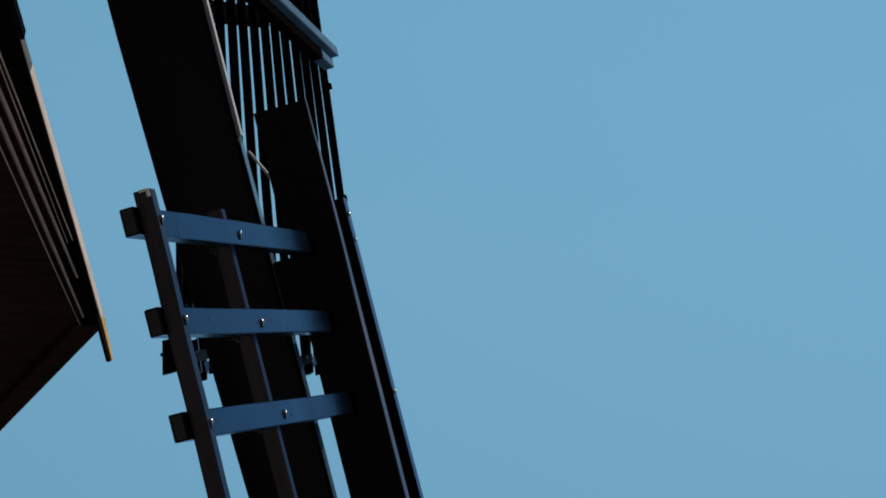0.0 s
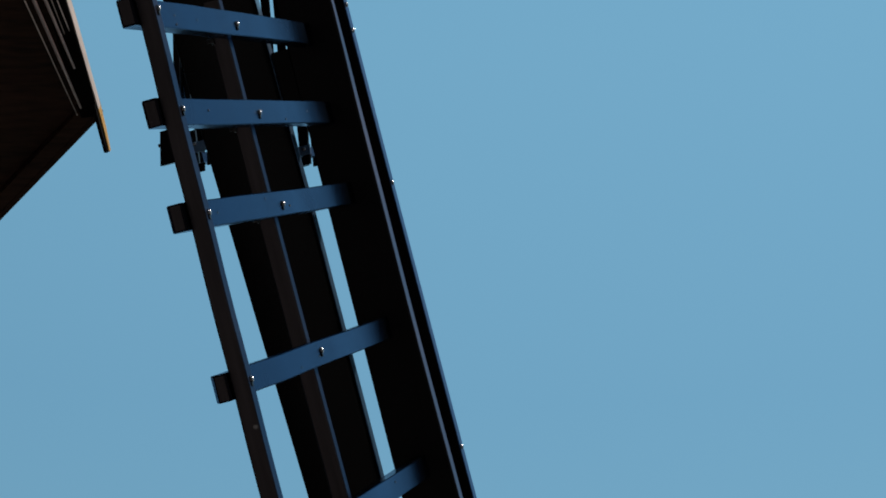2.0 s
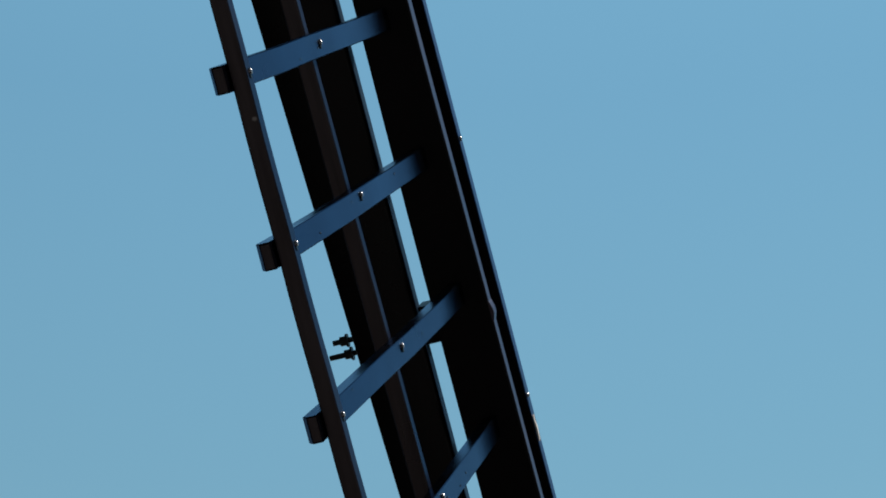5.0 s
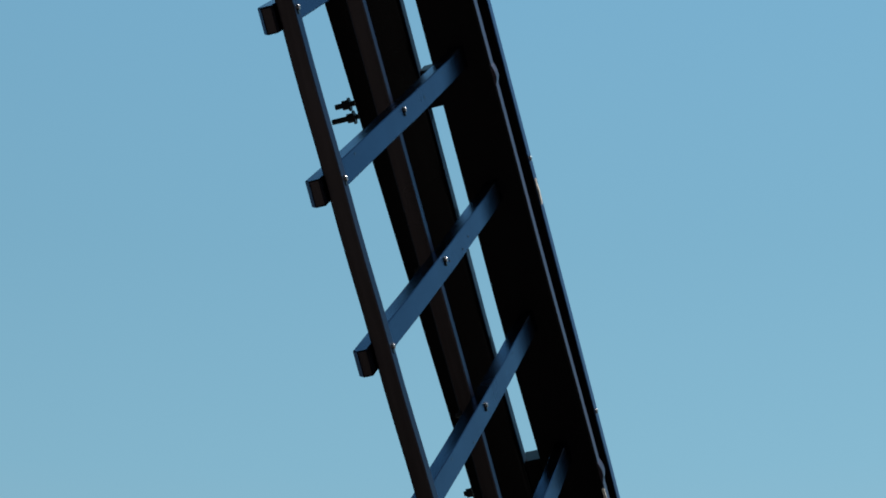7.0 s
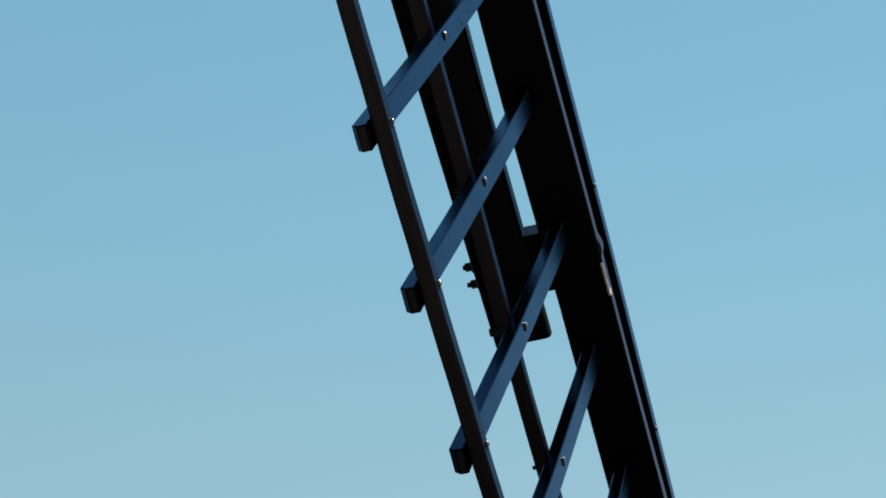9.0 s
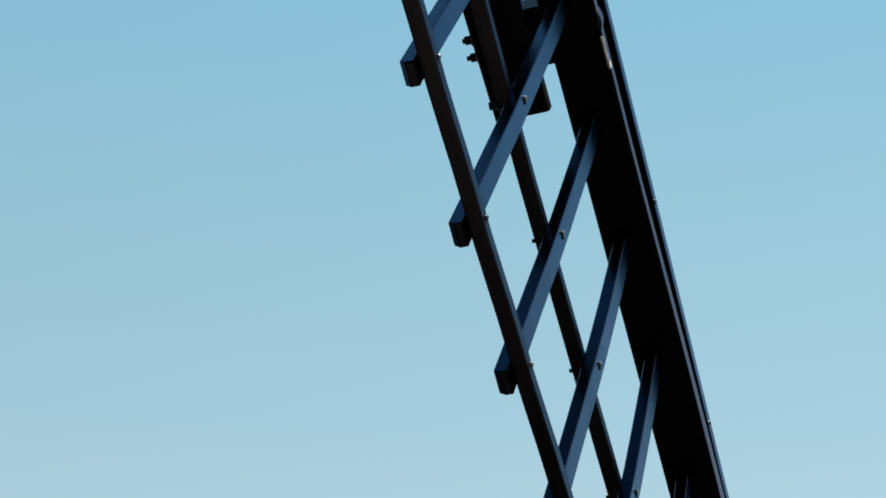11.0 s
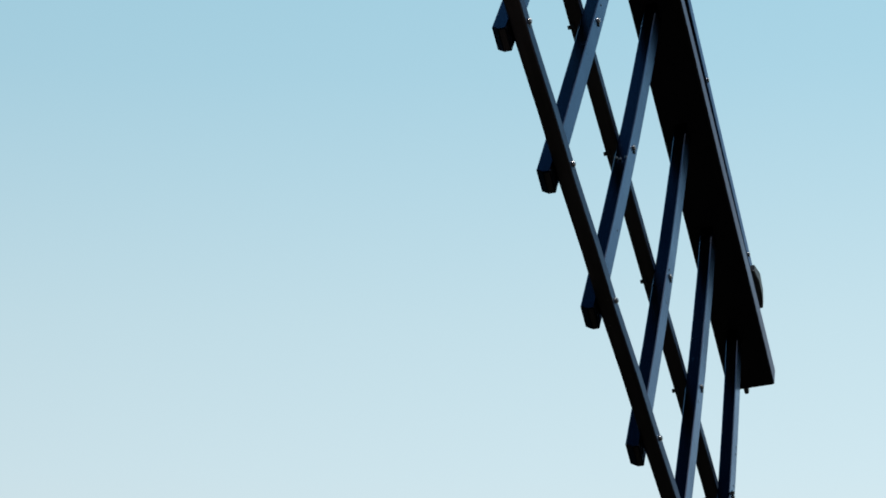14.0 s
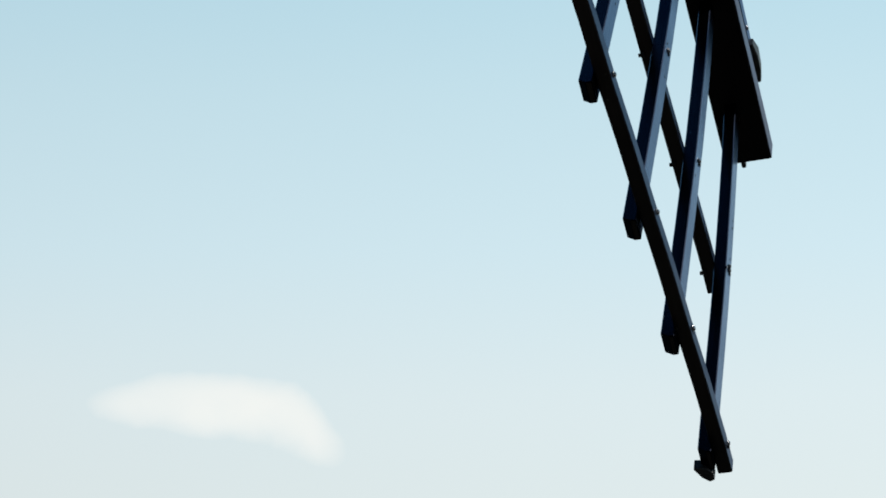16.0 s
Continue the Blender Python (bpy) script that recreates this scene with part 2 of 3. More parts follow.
def domed_head(p, axis, radius, rise, bm=None):
    """A low round bolt head on a thin washer."""
    p, axis = Vector(p), Vector(axis).normalized()
    bm = rod(p, p + axis * 0.0015, radius * 1.25, 14, bm)
    skirt = rise * 0.45
    rod(p + axis * 0.0015, p + axis * (0.0015 + skirt), radius, 14, bm)
    u = axis.orthogonal().normalized()
    v = axis.cross(u)
    steep = radians(42)
    ball = radius / math.sin(steep)
    top = p + axis * (0.0016 + skirt - ball * math.cos(steep))
    rings = []
    for k in range(5):
        q = steep * (1 - k / 5)
        rings.append([bm.verts.new(top + (axis * math.cos(q) + (u * math.cos(w) + v * math.sin(w)) * math.sin(q)) * ball) for w in (2 * math.pi * i / 14 for i in range(14))])
    crown = bm.verts.new(top + axis * ball)
    for r0, r1 in zip(rings, rings[1:]):
        for i in range(14):
            bm.faces.new((r0[i], r0[(i + 1) % 14], r1[(i + 1) % 14], r1[i]))
    for i in range(14):
        bm.faces.new((rings[-1][i], rings[-1][(i + 1) % 14], crown))
    return bm


def round_sweep(stations, radius, back=0.006, steps=5):
    """A timber through stations of (centre, half width vector, half depth vector), with its front arrises well rounded."""
    bm = bmesh.new()
    rings = []
    for c, hu, hv in stations:
        c, hu, hv = Vector(c), Vector(hu), Vector(hv)
        nu, nv = hu.normalized(), hv.normalized()
        ring = []
        for su, sv, q0 in ((1, 1, 0), (-1, 1, 90), (-1, -1, 180), (1, -1, 270)):
            r = radius if su > 0 else back
            mid = c + hu * su + hv * sv - (nu * su + nv * sv) * r
            for k in range(steps + 1):
                q = radians(q0 + 90 * k / steps)
                ring.append(bm.verts.new(mid + (nu * math.cos(q) + nv * math.sin(q)) * r))
        rings.append(ring)
    n = len(rings[0])
    for r0, r1 in zip(rings, rings[1:]):
        for i in range(n):
            bm.faces.new((r0[i], r0[(i + 1) % n], r1[(i + 1) % n], r1[i]))
    bm.faces.new(rings[0][::-1])
    bm.faces.new(rings[-1])
    bmesh.ops.recalc_face_normals(bm, faces=bm.faces)
    return bm


# ---- ground ----
bm = bmesh.new()
bmesh.ops.create_grid(bm, x_segments=60, y_segments=60, size=2500)
for v in bm.verts:
    v.co.z = noise.noise(v.co * 0.004) * 0.6 * min(1, v.co.length / 300)
tagged(part("ground", bm, GROUND), "unseen flat short grass with an added pale gravel band for bounced light", "ground", kind="structure")

# ---- tower and cap: an octagon, mostly outside the view ----
CX, CY = -3.80, 5.24
EAVE_Z = 7.70
CORNER = Vector((-1.025, 6.002, EAVE_Z))
ANG0 = math.atan2(CORNER.y - CY, CORNER.x - CX)
RAD = math.hypot(CORNER.x - CX, CORNER.y - CY)


def octagon(radius, z, sides=8):
    return [Vector((CX + radius * math.cos(ANG0 - i * math.pi / 4), CY + radius * math.sin(ANG0 - i * math.pi / 4), z)) for i in range(sides)]


tower = tagged(new("windmill"), "octagonal black windmill with brown soffit and sunlit orange eaves", "windmill")
tower.location = (CX, CY, 0)


def under(ob, parent):
    """Keep the mesh where it was drawn although its parent stands elsewhere."""
    ob.matrix_parent_inverse = parent.matrix_world.inverted()
    return ob


bpy.context.view_layer.update()
bm = bmesh.new()
low, high = octagon(RAD * 1.02, -0.2), octagon(RAD * 0.80, EAVE_Z)
vl, vh = [bm.verts.new(p) for p in low], [bm.verts.new(p) for p in high]
for i in range(8):
    bm.faces.new((vl[i], vl[(i + 1) % 8], vh[(i + 1) % 8], vh[i]))
bm.faces.new(vl)
bm.faces.new(vh)
bmesh.ops.recalc_face_normals(bm, faces=bm.faces)
under(part("wall", bm, BOARD, tower), tower)

cap = tower
# roof shell, ogee in profile
bm = bmesh.new()
prof = [(0.965, 0.06), (0.93, 0.35), (0.86, 0.95), (0.74, 1.55), (0.55, 2.1), (0.3, 2.5), (0.06, 2.7)]
rings = [[bm.verts.new(p) for p in octagon(RAD * k, EAVE_Z + h)] for k, h in prof]
for r0, r1 in zip(rings, rings[1:]):
    for i in range(8):
        bm.faces.new((r0[i], r0[(i + 1) % 8], r1[(i + 1) % 8], r1[i]))
bm.faces.new(rings[-1])
bm.faces.new(rings[0][::-1])
bmesh.ops.recalc_face_normals(bm, faces=bm.faces)
under(part("roof", bm, ROOF, cap), cap)
# soffit boards
bm = bmesh.new()
top = [bm.verts.new(p) for p in octagon(RAD * 0.985, EAVE_Z + 0.10)]
bot = [bm.verts.new(p) for p in octagon(RAD * 0.985, EAVE_Z + 0.03)]
for i in range(8):
    bm.faces.new((bot[i], bot[(i + 1) % 8], top[(i + 1) % 8], top[i]))
bm.faces.new(bot)
bm.faces.new(top)
bmesh.ops.recalc_face_normals(bm, faces=bm.faces)
under(part("soffit", bm, SOFFIT, cap), cap)
corners = octagon(RAD, EAVE_Z)
for i in range(8):
    a, b = corners[i], corners[(i + 1) % 8]
    along = (b - a).normalized()
    outw = ((a + b) / 2 - Vector((CX, CY, EAVE_Z))).normalized()
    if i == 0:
        # a thin strip that leans outwards, sunlight put into its pale colour, with an ochre end that droops past the
        # corner and a black piece for the shade beneath
        for name, mat, line, words in (("fascia", FASCIA, ((1.25, 0.018, 0.012), (0.38, 0.019, 0.012), (0.16, 0.011, 0.0105), (0.03, 0.007, 0.0095)), "pinkish eaves strip with sunlight in its colour"),
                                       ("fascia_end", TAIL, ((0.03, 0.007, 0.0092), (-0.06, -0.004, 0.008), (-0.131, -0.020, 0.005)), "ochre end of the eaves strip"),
                                       ("drip_board", ROOF, ((0.06, 0.001, 0.010), (-0.05, -0.012, 0.009), (-0.128, -0.027, 0.004)), "black underside of the eaves end, shade in its colour")):
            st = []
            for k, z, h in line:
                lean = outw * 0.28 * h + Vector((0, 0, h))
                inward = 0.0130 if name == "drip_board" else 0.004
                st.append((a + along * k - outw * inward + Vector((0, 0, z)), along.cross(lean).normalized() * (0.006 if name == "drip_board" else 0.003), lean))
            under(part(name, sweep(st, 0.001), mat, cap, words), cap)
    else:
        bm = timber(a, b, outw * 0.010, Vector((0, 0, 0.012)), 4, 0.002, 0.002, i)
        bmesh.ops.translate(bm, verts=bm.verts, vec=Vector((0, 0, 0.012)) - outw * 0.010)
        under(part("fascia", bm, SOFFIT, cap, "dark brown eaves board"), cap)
    high = 0.024 if i == 0 else 0.014
    bm = timber(a - outw * 0.036, b - outw * 0.036, outw * 0.030, Vector((0, 0, high)), 2, 0.003)
    bmesh.ops.translate(bm, verts=bm.verts, vec=Vector((0, 0, high - 0.002 + 0.004 * (i % 2))))
    under(part("eaves_board", bm, ROOF if i == 0 else SOFFIT, cap, "black eaves board" if i == 0 else "dark brown eaves board"), cap)
# copper pipes running under the soffit towards the corner
for p, q, radius in (((-1.268, 4.74), (-1.09, 5.648), 0.0034),
                     ((-1.272, 4.779), (-1.105, 5.66), 0.0026),
                     ((-1.284, 4.89), (-1.09, 5.797), 0.0085),
                     ((-1.297, 5.0), (-1.086, 5.962), 0.0085),
                     ((-1.308, 5.101), (-1.099, 5.995), 0.0032)):
    p, q = Vector((*p, EAVE_Z - 0.006)), Vector((*q, EAVE_Z - 0.006))
    bm = rod(q, p + (p - q) * 0.8, radius * 0.45, 16, None, radius * 1.45)
    under(part("pipe", bm, COPPER if radius > 0.005 else BRIGHT, cap, "dull red-brown copper pipe", True), cap)
    if radius > 0.005:
        # highlight along the pipe, laid on as a thin bright rod
        side_way = Vector((q.y - p.y, p.x - q.x, 0)).normalized() * radius
        s0, s1 = side_way * 0.16 - Vector((0, 0, radius * 0.38)), side_way * 0.5 - Vector((0, 0, radius * 1.25))
        under(part("pipe_seam", rod(q + s0, p + (p - q) * 0.8 + s1, 0.0026, 8, None, 0.0062), BRIGHT, cap, "bright strip for the highlight on the copper pipe", True), cap)

# black lead flashing over part of the eaves board
a, b = corners[0], corners[1]
along = (b - a).normalized()
outw = Vector((-along.y, along.x, 0)) * (1 if Vector((-along.y, along.x, 0)).dot(a - Vector((CX, CY, EAVE_Z))) > 0 else -1)
p = a + along * 1.115 + outw * 0.002 + Vector((0, 0, 0.018))
under(part("flashing", timber(p, b + outw * 0.002 + Vector((0, 0, 0.018)), outw * 0.006, Vector((0, 0, 0.020)), 3, 0.002), ROOF, cap, "black flashing"), cap)

# ---- the sail ----
A0 = Vector((-0.3412, 5.4767, 7.4819))
ALONG = Vector((0.25177, 0.65934, -0.70844))
ACROSS = Vector((-0.13155, -0.70174, -0.69986))
FACE = ACROSS.cross(ALONG).normalized()
SAIL = Matrix.Translation(A0) @ Matrix((ACROSS, ALONG, FACE)).transposed().to_4x4()
# local axes: x across towards the trailing edge, y along towards the tip, z out of the face
BARS = [0.0, 0.225, 0.457, 0.831, 1.22, 1.612, 2.006, 2.397, 2.797, 3.18, 3.566, 3.955, 4.367, 4.735, 5.117]
TWIST = [-0.84, -0.93, -0.99, -1.05, -1.05, -0.97, -0.83, -0.62, -0.33, 0.01, 0.42, 0.9, 1.48, 2.04, 2.57]
HEM_X, MID_X = 1.90, 1.02
BAR_W, BAR_D = 0.031, 0.0185

sail = tagged(new("windmill_sail"), "long black windmill sail with blue-black bars and bare bolts", "windmill sail", group="sails on the windshaft")
sail.matrix_world = SAIL


def face_z(i, x):
    """Height of the front of bar i at x."""
    n_hem = HEM_X * math.tan(radians(TWIST[i]))
    z0 = float(np.interp(i, (0, 2, 4, 5, 14), (0.004, 0.006, 0.016, 0.020, 0.035)))
    z1 = n_hem - 0.034
    return z0 + (z1 - z0) * (x - 0.1) / (HEM_X - 0.1) + 0.008 * math.sin(math.pi * min(1, max(0, x / HEM_X)))


def box_at(c, hx, hy, hz, chamfer=0.003):
    return sweep([((c[0] - hx, c[1], c[2]), (0, hy, 0), (0, 0, hz)), ((c[0] + hx, c[1], c[2]), (0, hy, 0), (0, 0, hz))], chamfer)


# whip: the plank that the bars pass through, planed thicker towards the tip
st = []
for k in range(49):
    y = -0.40 + 5.706 * k / 48
    lo = float(np.interp(y, (-0.4, 1.4, 2.4, 3.05, 4.3, 5.32), (-0.072, -0.079, -0.076, -0.061, -0.049, -0.040)))
    hi = float(np.interp(y, (-0.4, 0.0, 0.25, 0.8, 1.5, 2.0, 2.4, 2.8, 3.1, 4.2, 4.6, 5.0, 5.32), (0.081, 0.079, 0.074, 0.074, 0.078, 0.084, 0.087, 0.091, 0.094, 0.102, 0.105, 0.107, 0.108))) + 0.0010 * math.sin(y * 5.1)
    hx = float(np.interp(y, (-0.4, -0.1, 0.3, 0.9, 2.0, 3.4, 4.2, 5.32), (0.016, 0.022, 0.033, 0.033, 0.028, 0.026, 0.036, 0.044)))
    st.append(((0.160 - hx, y, (lo + hi) / 2), (0, 0, (hi - lo) / 2), (hx, 0, 0)))
part("whip", sweep(st, 0.004), TAR, sail, "black tarred whip plank")
# added strip: light along the whip's front edge, put into its colour
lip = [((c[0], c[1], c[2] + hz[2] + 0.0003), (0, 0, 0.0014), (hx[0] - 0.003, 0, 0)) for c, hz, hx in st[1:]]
part("edge_strip", sweep(lip, 0.0006), LIP, sail, "thin lavender-grey strip for the light on the whip's edge")
# stock, tapering towards its end
st = []
for k in range(25):
    y = -2.3 + (3.155 + 2.3) * k / 24
    lo = -0.412 + 0.125 * max(0, (y + 0.8) / 3.94) ** 1.05
    hi = float(np.interp(y, (-2.3, -0.4, 0.5, 2.4, 3.14), (-0.146, -0.141, -0.133, -0.132, -0.120)))
    st.append(((0.068, y, (lo + hi) / 2), (0, 0, (hi - lo) / 2), (0.032, 0, 0)))
part("stock", round_sweep(st, 0.018), STOCK, sail, "heavy black tapered stock", True)
part("stock_plate", timber((0.080, -2.2, -0.138), (0.080, -0.36, -0.138), (0, 0, 0.006), (0.016, 0, 0), 8, 0.002), PLATE, sail, "grey-painted plate along the stock")
# added strip: sky reflected in the stock's rounded edge, as blue colour
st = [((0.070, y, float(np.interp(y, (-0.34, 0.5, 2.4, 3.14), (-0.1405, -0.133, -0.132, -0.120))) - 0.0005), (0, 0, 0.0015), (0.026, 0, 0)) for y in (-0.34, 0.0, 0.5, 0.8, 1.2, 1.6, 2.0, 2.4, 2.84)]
part("stock_edge", sweep(st, 0.0006), ARRIS, sail, "thin blue strip for the sky's sheen on the stock's edge")
# spacers between stock and whip, with their through bolts
for y0, y1 in ((0.012, 0.19), (1.655, 1.765), (2.84, 3.02)):
    part("spacer_block", box_at((0.03, (y0 + y1) / 2, -0.1), 0.05, (y1 - y0) / 2, 0.036), TAR, sail)
for y, z, out in ((1.708, -0.360, 0.048), (1.748, -0.356, 0.072), (2.915, -0.302, 0.034), (2.970, -0.298, 0.038)):
    bolt = part("clamp_bolt", rod((0.02, y, z - out), (0.02, y, z + 0.06), 0.008, 8), IRON, sail, "long black threaded bolt")
    part("nut", rod((0.02, y, z - 0.026), (0.02, y, z - 0.008), 0.015, 6), IRON, bolt)
    part("washer", rod((0.02, y, z - 0.008), (0.02, y, z - 0.002), 0.020, 12), IRON, bolt)
part("end_nut", rod((0.11, 3.10, -0.29), (0.11, 3.10, -0.265), 0.014, 6), IRON, sail)

part("stock_cheek", timber((-0.030, -0.1934, -0.3894), (-0.030, 0.0765, -0.4558), (0, 0, 0.0090), (0.012, 0, 0), 3, 0.0015), TAR, sail, "narrow black cheek beside the stock")
# added strip that stands for dim sky between cheek and stock
part("stay_strip", timber((-0.060, -0.0570, -0.4111), (-0.060, 0.0858, -0.4447), (0, 0, 0.0026), (0.030, 0, 0), 3, 0.0015), BAR, sail, "added thin slate-blue strip for dim sky in a gap")
part("stock_cheek", timber((-0.060, -0.0312, -0.4092), (-0.060, 0.0861, -0.4310), (0, 0, 0.0075), (0.012, 0, 0), 3, 0.0015), TAR, sail, "narrow black cheek beside the stock")
# clamp behind the stock: a strap with its blocks and bolts
part("clamp_block", timber((-0.120, 0.1330, -0.5143), (-0.120, 0.2300, -0.5385), (0, 0, 0.0280), (0.022, 0, 0), 1, 0.002), TAR, sail, "black clamp block")
part("clamp_block", timber((-0.120, 0.1527, -0.4520), (-0.120, 0.2494, -0.4639), (0, 0, 0.0088), (0.010, 0, 0), 1, 0.002), TAR, sail, "black clamp block")
part("clamp_strap", timber((-0.100, 0.1886, -0.4379), (-0.100, 0.2189, -0.4443), (0, 0, 0.0216), (0.004, 0, 0), 1, 0.002), STRAP, sail, "slate-blue clamp strap")
part("clamp_foot", timber((-0.100, 0.2277, -0.4173), (-0.100, 0.2628, -0.4250), (0, 0, 0.0056), (0.008, 0, 0), 1, 0.002), TAR, sail)
part("clamp_post", timber((-0.100, 0.2103, -0.1245), (-0.100, 0.2817, -0.1400), (0, 0, 0.0112), (0.010, 0, 0), 1, 0.002), TAR, sail, "black clamp post")
part("clamp_strap", timber((-0.090, 0.2798, -0.1410), (-0.090, 0.3073, -0.1449), (0, 0, 0.0184), (0.004, 0, 0), 1, 0.002), STRAP, sail, "slate-blue clamp strap")
part("clamp_block", timber((-0.100, 0.3065, -0.1414), (-0.100, 0.3352, -0.1473), (0, 0, 0.0120), (0.010, 0, 0), 1, 0.002), TAR, sail, "black clamp block")
part("bolt_head", domed_head((-0.095, 0.1933, -0.4519), (0.9, 0, 0.45), 0.0050, 0.006), ZINC, sail, "bright zinc bolt head", True)
part("bolt_head", domed_head((-0.085, 0.2894, -0.1426), (0.9, 0, 0.45), 0.0050, 0.006), ZINC, sail, "bright zinc bolt head", True)
part("nut", rod((-0.12, 0.1708, -0.5614), (-0.12, 0.1708, -0.5454), 0.005, 8), IRON, sail, "black nut")

# trailing edge rail, on the front of the bars
st = []
for k in range(57):
    y = -0.066 + (5.192 + 0.066) * k / 56
    n = HEM_X * math.tan(radians(float(np.interp(y, BARS, TWIST))))
    st.append(((HEM_X + 0.004, y, n - 0.0175 + 0.0008 * math.sin(y * 17) + float(np.interp(y, (0, 3, 4.4, 5.2), (0, 0.002, 0.005, -0.001)))), (0, 0, 0.0195), (0.026, 0, 0)))
part("hem_rail", sweep(st, 0.003), RAIL, sail, "dark grey-painted trailing edge rail")
# middle rail, behind the bars
st = []
for k in range(49):
    y = -0.075 + (5.212 + 0.075) * k / 48
    zf = float(np.interp(y, BARS, [face_z(i, MID_X) for i in range(15)]))
    st.append(((MID_X - 0.012, y, zf - 2 * BAR_D - 0.021 - float(np.interp(y, (2.4, 3.0, 4.5, 5.0), (0, 0.007, 0.008, 0.006)))), (0, 0, 0.0205), (0.022, 0, 0)))
part("middle_rail", sweep(st, 0.003), RAIL, sail, "dark grey-painted middle rail")
# leading board behind the whip, with a broad edge strip coloured as its bluish highlight


def lead_z(y):
    """Height of the front edge of the leading board."""
    return float(np.interp(y, (-0.15, 0.2, 0.5, 1.0, 2.0, 3.0, 4.2, 4.6, 5.28), (0.0445, 0.0440, 0.0440, 0.0455, 0.0500, 0.0545, 0.0530, 0.0515, 0.0515)))


LEAD_Y = [-0.15 + 5.43 * k / 24 for k in range(25)]
part("leading_board", sweep([((-0.325, y, lead_z(y) - 0.085), (0, 0, 0.083), (0.027, 0, 0)) for y in LEAD_Y], 0.003), TAR, sail, "thin black leading board")
part("edge_strip", sweep([((-0.327, y, lead_z(y)), (0, 0, 0.0022), (0.029, 0, 0)) for y in LEAD_Y], 0.001), EDGE, sail, "thin blue-grey strip for the highlight on the leading board's edge")
part("end_pad", sweep([((-0.29, 5.12, 0.060), (0, 0, 0.008), (0.02, 0, 0)), ((-0.29, 5.16, 0.063), (0, 0, 0.015), (0.03, 0, 0)), ((-0.29, 5.22, 0.063), (0, 0, 0.013), (0.025, 0, 0)), ((-0.29, 5.265, 0.060), (0, 0, 0.008), (0.02, 0, 0))], 0.003), IRON, sail, "oval black rubber pad")
for y in (-0.10, -0.022, 0.441, 1.246, 2.037, 2.841, 3.648, 4.427, 5.08):
    part("bolt_head", domed_head((-0.315, y, lead_z(y) + 0.002), (0, 0, 1), 0.007, 0.007), ZINC, sail, "bright zinc bolt head", True)

# bars
for i, y in enumerate(BARS):
    sd = random.Random(i)
    x_end = 1.957 + 0.0011 * i + (0.004 if 6 <= i <= 10 else 0.0) + sd.uniform(-0.006, 0.006)
    yc = y - 0.003
    drop = float(np.interp(i, (0, 2, 3, 4, 8, 10, 14), (0, 0, 0.006, 0.012, 0.010, 0.005, 0.0)))
    st = []
    for k in range(9):
        x = -0.06 + (x_end + 0.06) * k / 8
        w = sd.uniform(-0.0012, 0.0012)
        st.append(((x, yc + w + drop * (1 + (HEM_X - x) / HEM_X), face_z(i, x) - BAR_D), (0, BAR_W, 0), (0, 0, BAR_D)))
    (xe, ye, ze), hy, hz = st[-1]
    cut = 0.0022 + 0.0006 * i
    st[-1:] = [((xe - 0.016, ye, ze), hy, hz), ((xe, ye, ze + cut), hy, (0, 0, BAR_D - cut))]
    bar = part("sail_bar", sweep(st, 0.0022), BAR, sail)
    n_hem = HEM_X * math.tan(radians(TWIST[i]))
    part("bolt_head", domed_head((HEM_X, y, n_hem + 0.0025 + float(np.interp(y, (0, 3, 4.4, 5.2), (0, 0.002, 0.005, -0.001)))), (0, 0, 1), 0.0066, 0.007), ZINC, bar, "bright zinc bolt head", True)
    part("bolt_head", domed_head((MID_X + 0.045, y, face_z(i, MID_X + 0.045)), (0, 0, 1), 0.0066, 0.007), ZINC, bar, "bright zinc bolt head", True)
    # added cap: light from the ground on the bar's end, as lighter colour
    part("end_grain", box_at((x_end + 0.0012, yc + drop * (1 + (HEM_X - x_end) / HEM_X), face_z(i, x_end) - BAR_D + cut), 0.0015, BAR_W - 0.004, BAR_D - cut - 0.004, 0.001), RAIL, bar, "thin grey end cap, ground light in its colour")
    # dark discs that stand for the shade beside the bolt heads
    for wx, wz in ((HEM_X + 0.004, n_hem + 0.0015), (MID_X + 0.050, face_z(i, MID_X + 0.05) - 0.001)):
        part("washer", rod((wx, y + 0.0095, wz), (wx, y + 0.0095, wz + 0.004), 0.0062, 8), TAR, bar, "small black disc for the shade beside the bolt head")
    zb = face_z(i, MID_X) - 2 * BAR_D - 0.0365
    nut = rod((MID_X + 0.01, y + 0.02, zb), (MID_X + 0.01, y + 0.02, zb - 0.008), 0.012, 6)
    rod((MID_X + 0.01, y + 0.02, zb - 0.008), (MID_X + 0.01, y + 0.02, zb - 0.018), 0.006, 8, nut)
    part("nut", nut, IRON, bar, "black nut")
    for _ in range(3):
        xx = sd.uniform(0.5, 1.75)
        yn = yc + drop * (1 + (HEM_X - xx) / HEM_X) + sd.uniform(-0.022, 0.022)
        part("nail_head", rod((xx, yn, face_z(i, xx) - 0.002), (xx, yn, face_z(i, xx) + 0.0012), 0.0028, 6), ZINC if sd.random() < 0.6 else IRON, bar)

# three small nuts on the side of a bar near the tip
for x, z in ((1.174, -0.0136), (1.185, -0.0018), (1.181, 0.0150)):
    part("nut", domed_head((x, 3.923, z), (0, -1, 0), 0.0034, 0.005), ZINC, sail, "small bright zinc nut", True)
# long bolt standing out of the last bar
z = face_z(14, 1.07)
stud = part("long_bolt", rod((1.095, 5.085, z), (1.095, 5.085, z + 0.014), 0.0045, 8), IRON, sail, "black stud with a bright nut")
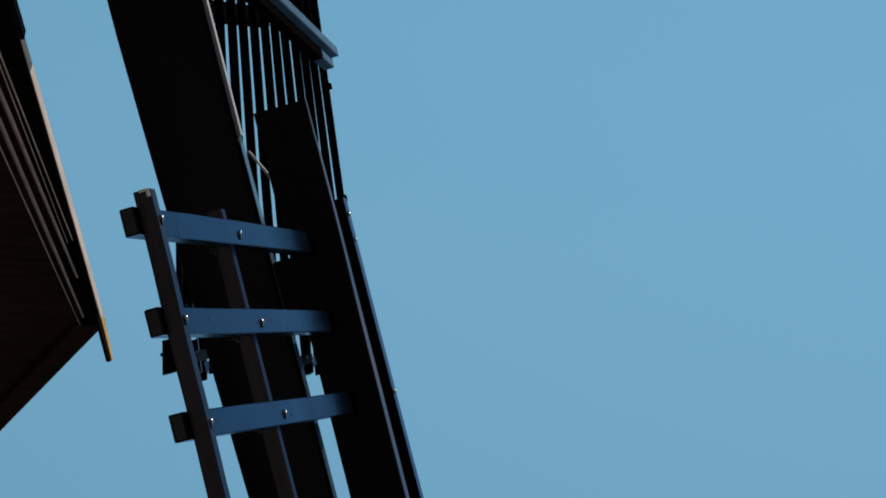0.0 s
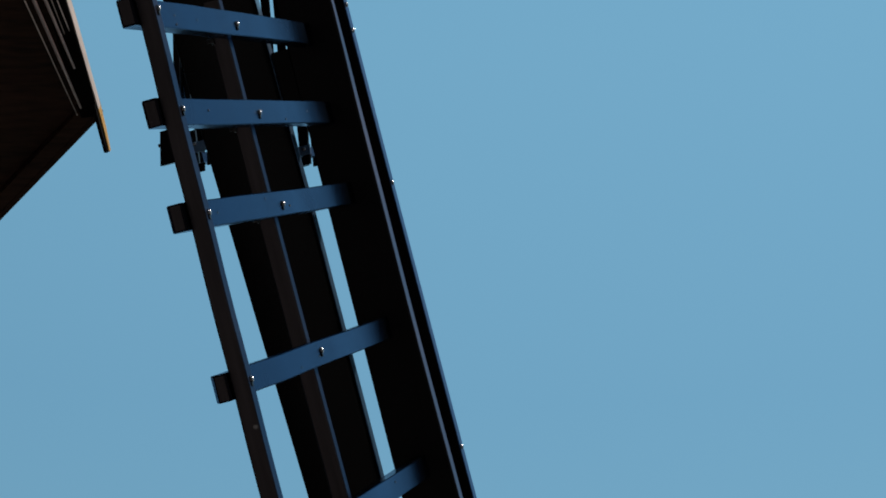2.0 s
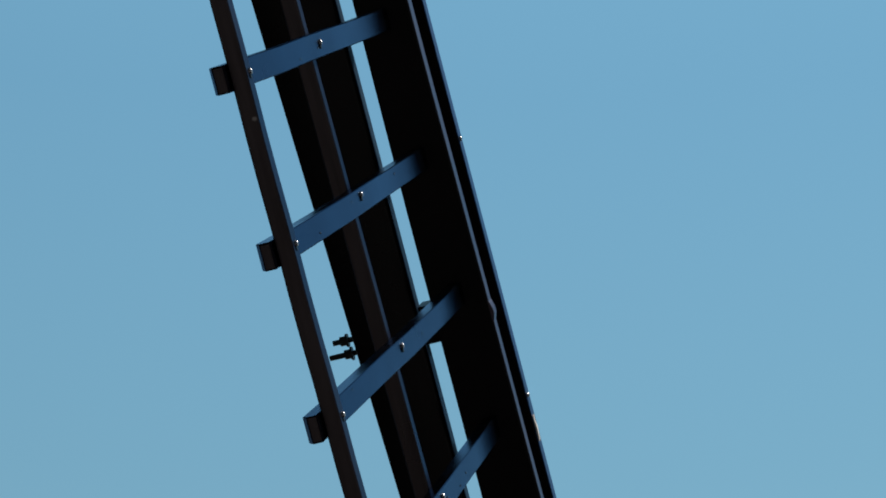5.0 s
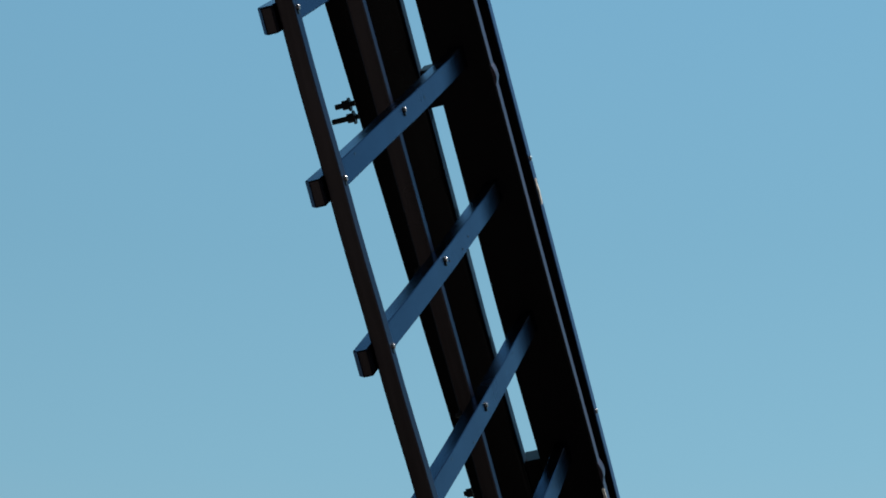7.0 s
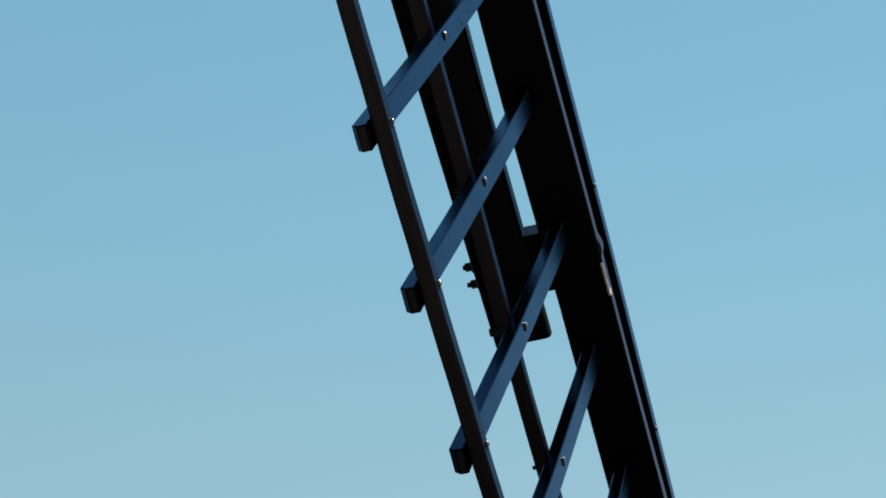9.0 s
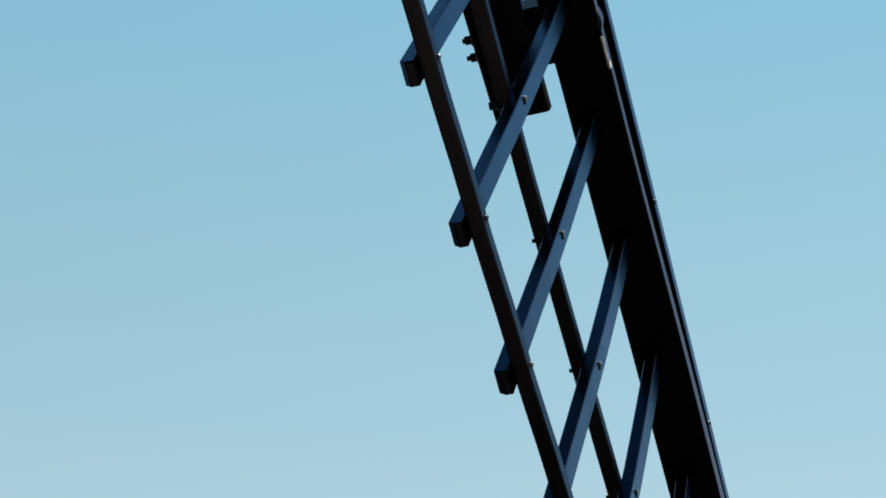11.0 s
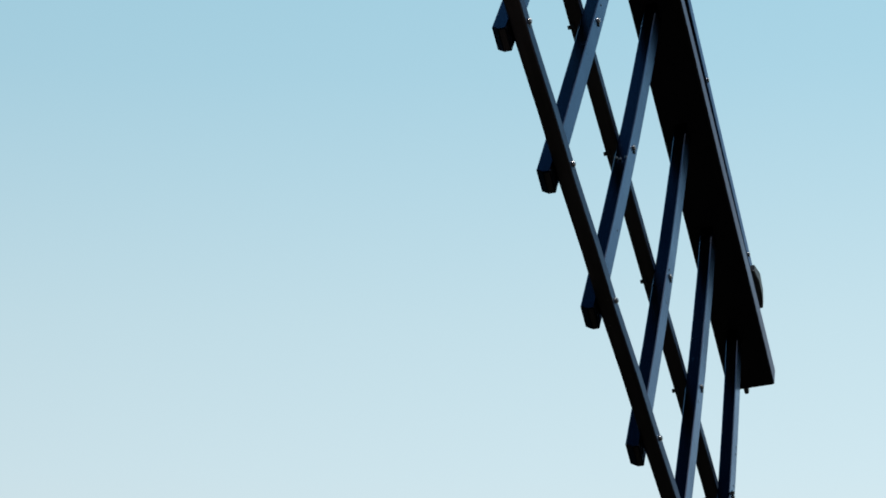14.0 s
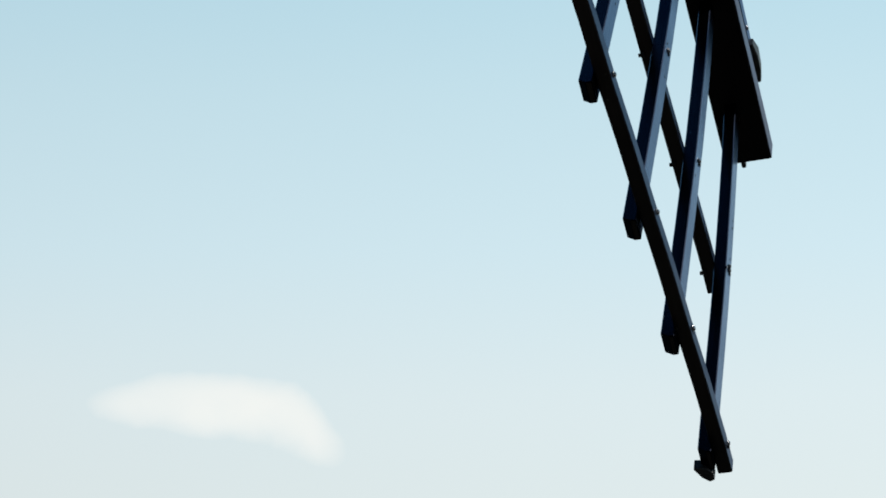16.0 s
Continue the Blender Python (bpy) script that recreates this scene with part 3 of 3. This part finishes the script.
part("nut", rod((1.095, 5.085, z + 0.005), (1.095, 5.085, z + 0.0115), 0.0085, 6), ZINC, stud, "bright zinc nut")
# chipped top end of the trailing rail
part("bare_chip", box_at((HEM_X + 0.0305, -0.058, -0.0325), 0.0012, 0.009, 0.0035, 0.0005), BARE, sail, "chipped bare wood")
part("bare_chip", box_at((HEM_X + 0.0305, -0.0645, -0.043), 0.0012, 0.003, 0.009, 0.0005), BARE, sail, "chipped bare wood")
# small fittings on the whip and at the tip
for y, z in ((1.70, 0.0755), (2.895, 0.0875)):
    st = [((0.130, y + dy, z + dz), (0, 0, h), (0.028, 0, 0)) for dy, dz, h in ((-0.034, 0.0, 0.003), (-0.020, 0.003, 0.006), (-0.004, 0.005, 0.008), (0.012, 0.006, 0.008), (0.026, 0.004, 0.006), (0.040, 0.0, 0.003))]
    part("bracket", sweep(st, 0.002), LIP, sail, "small rounded grey bracket on the whip")
part("bare_strip", timber((0.150, 2.945, 0.0905), (0.150, 3.045, 0.0915), (0, 0, 0.0035), (0.013, 0, 0), 5, 0.001, 0.003, 5), BARE, sail, "split edge of bare pale wood")
part("bare_strip", timber((-0.312, 2.10, lead_z(2.10) + 0.0035), (-0.312, 2.18, lead_z(2.18) + 0.0035), (0, 0, 0.0028), (0.008, 0, 0), 5, 0.001, 0.003, 6), BARE, sail, "split edge of bare pale wood")
part("stay_rod", rod((0.08, -0.3109, -0.1253), (0.08, -0.2250, -0.0838), 0.0038, 8), BARE, sail, "short pale stay rod")
part("hook", box_at((0.06, 5.342, 0.003), 0.012, 0.038, 0.007), IRON, sail, "small black iron hook")
part("tip_cleat", sweep([((1.955, 5.135, -0.004), (0, 0.003, 0), (0.02, 0, 0)), ((1.955, 5.150, 0.012), (0, 0.016, 0), (0.02, 0, 0)), ((1.955, 5.160, 0.030), (0, 0.022, 0), (0.02, 0, 0)), ((1.955, 5.165, 0.044), (0, 0.012, 0), (0.02, 0, 0))], 0.002), IRON, sail, "small black cleat at the tip")

# ---- the far sail of the same windshaft, standing at right angles ----
far_sail = tagged(new("windmill_sail"), "more distant brown-black windmill sail with closely set bars", "windmill sail", group="sails on the windshaft")
far_sail.matrix_world = SAIL


def far_point(x, k):
    """On the far lattice: k = 0 at its lower edge, 1 near its whip. The bars fan out a little."""
    q = (-4.8 - x) / 2.5
    lo = Vector((x, 0.107 + 0.023 * q, -1.246 + 0.129 * q))
    up = Vector((x, -1.218 - 0.23 * q, -0.98 + 0.049 * q))
    return lo.lerp(up, k)


for i in range(13):
    x = -4.8 - 0.2778 * (i - 3) + (0.045 if i > 10 else 0.02 if i > 9 else 0.0)
    far_bar = part("sail_bar", timber(far_point(x, 0), far_point(x, 1.32), (0.021, 0, 0), (0, 0, 0.0190), 4, 0.003, 0.003, i), FARBAR, far_sail)
    if i == 12:
        for k in (0.99, 0.60):
            p = far_point(x, k)
            part("nut", box_at((p.x, p.y, p.z + 0.024), 0.012, 0.018, 0.010), FARBAR, far_bar, "small black nut")
a, b = far_point(-3.9, 0.045), far_point(-7.45, 0.045)
part("hem_rail", timber(a, b, (0, 0.022, 0), (0, 0, 0.03), 8, 0.003), RAIL, far_sail, "grey-blue trailing edge rail")
# one deep beam in parts: blue where it mirrors sky, black where that fades
part("whip", timber((-3.4, -1.549, -0.65), (-7.15, -1.587, -0.855), (0, 0.027, 0), (0, 0, 0.05), 6, 0.004), FARWHIP, far_sail, "whip with the sky's blue reflection in its colour")
part("backing_board", timber((-3.4, -1.489, -0.665), (-6.62, -1.522, -0.845), (0, 0.030, 0), (0, 0, 0.028), 6, 0.004), FARBAR, far_sail, "black side of the whip, where the sky's reflection fades")
part("end_block", timber((-6.62, -1.524, -0.842), (-7.12, -1.530, -0.870), (0, 0.029, 0), (0, 0, 0.030), 2, 0.004), FARWHIP, far_sail, "blue end of the whip's side, sky reflection in its colour")
part("cross_rail", timber((-4.3, -1.515, -0.98), (-5.9, -1.665, -0.95), (0, 0.05, 0), (0, 0, 0.02), 3, 0.004), FARBAR, far_sail, "black cross rail")
part("stock", timber((0.2, -2.0, -0.62), (-6.0, -2.0, -0.75), (0, 0.12, 0), (0, 0, 0.12), 6, 0.006), STOCK, far_sail, "heavy black stock")

# ---- windshaft and poll end, above the view ----
shaft = tagged(new("windshaft"), "heavy black iron windshaft with a square poll end", "shaft")
shaft.matrix_world = SAIL
part("poll_end", box_at((-0.02, -2.1, -0.42), 0.24, 0.24, 0.42, 0.02), IRON, shaft)
part("shaft", rod((-0.02, -2.1, -0.8), (-0.02, -2.1, -3.1), 0.15, 24), IRON, shaft)
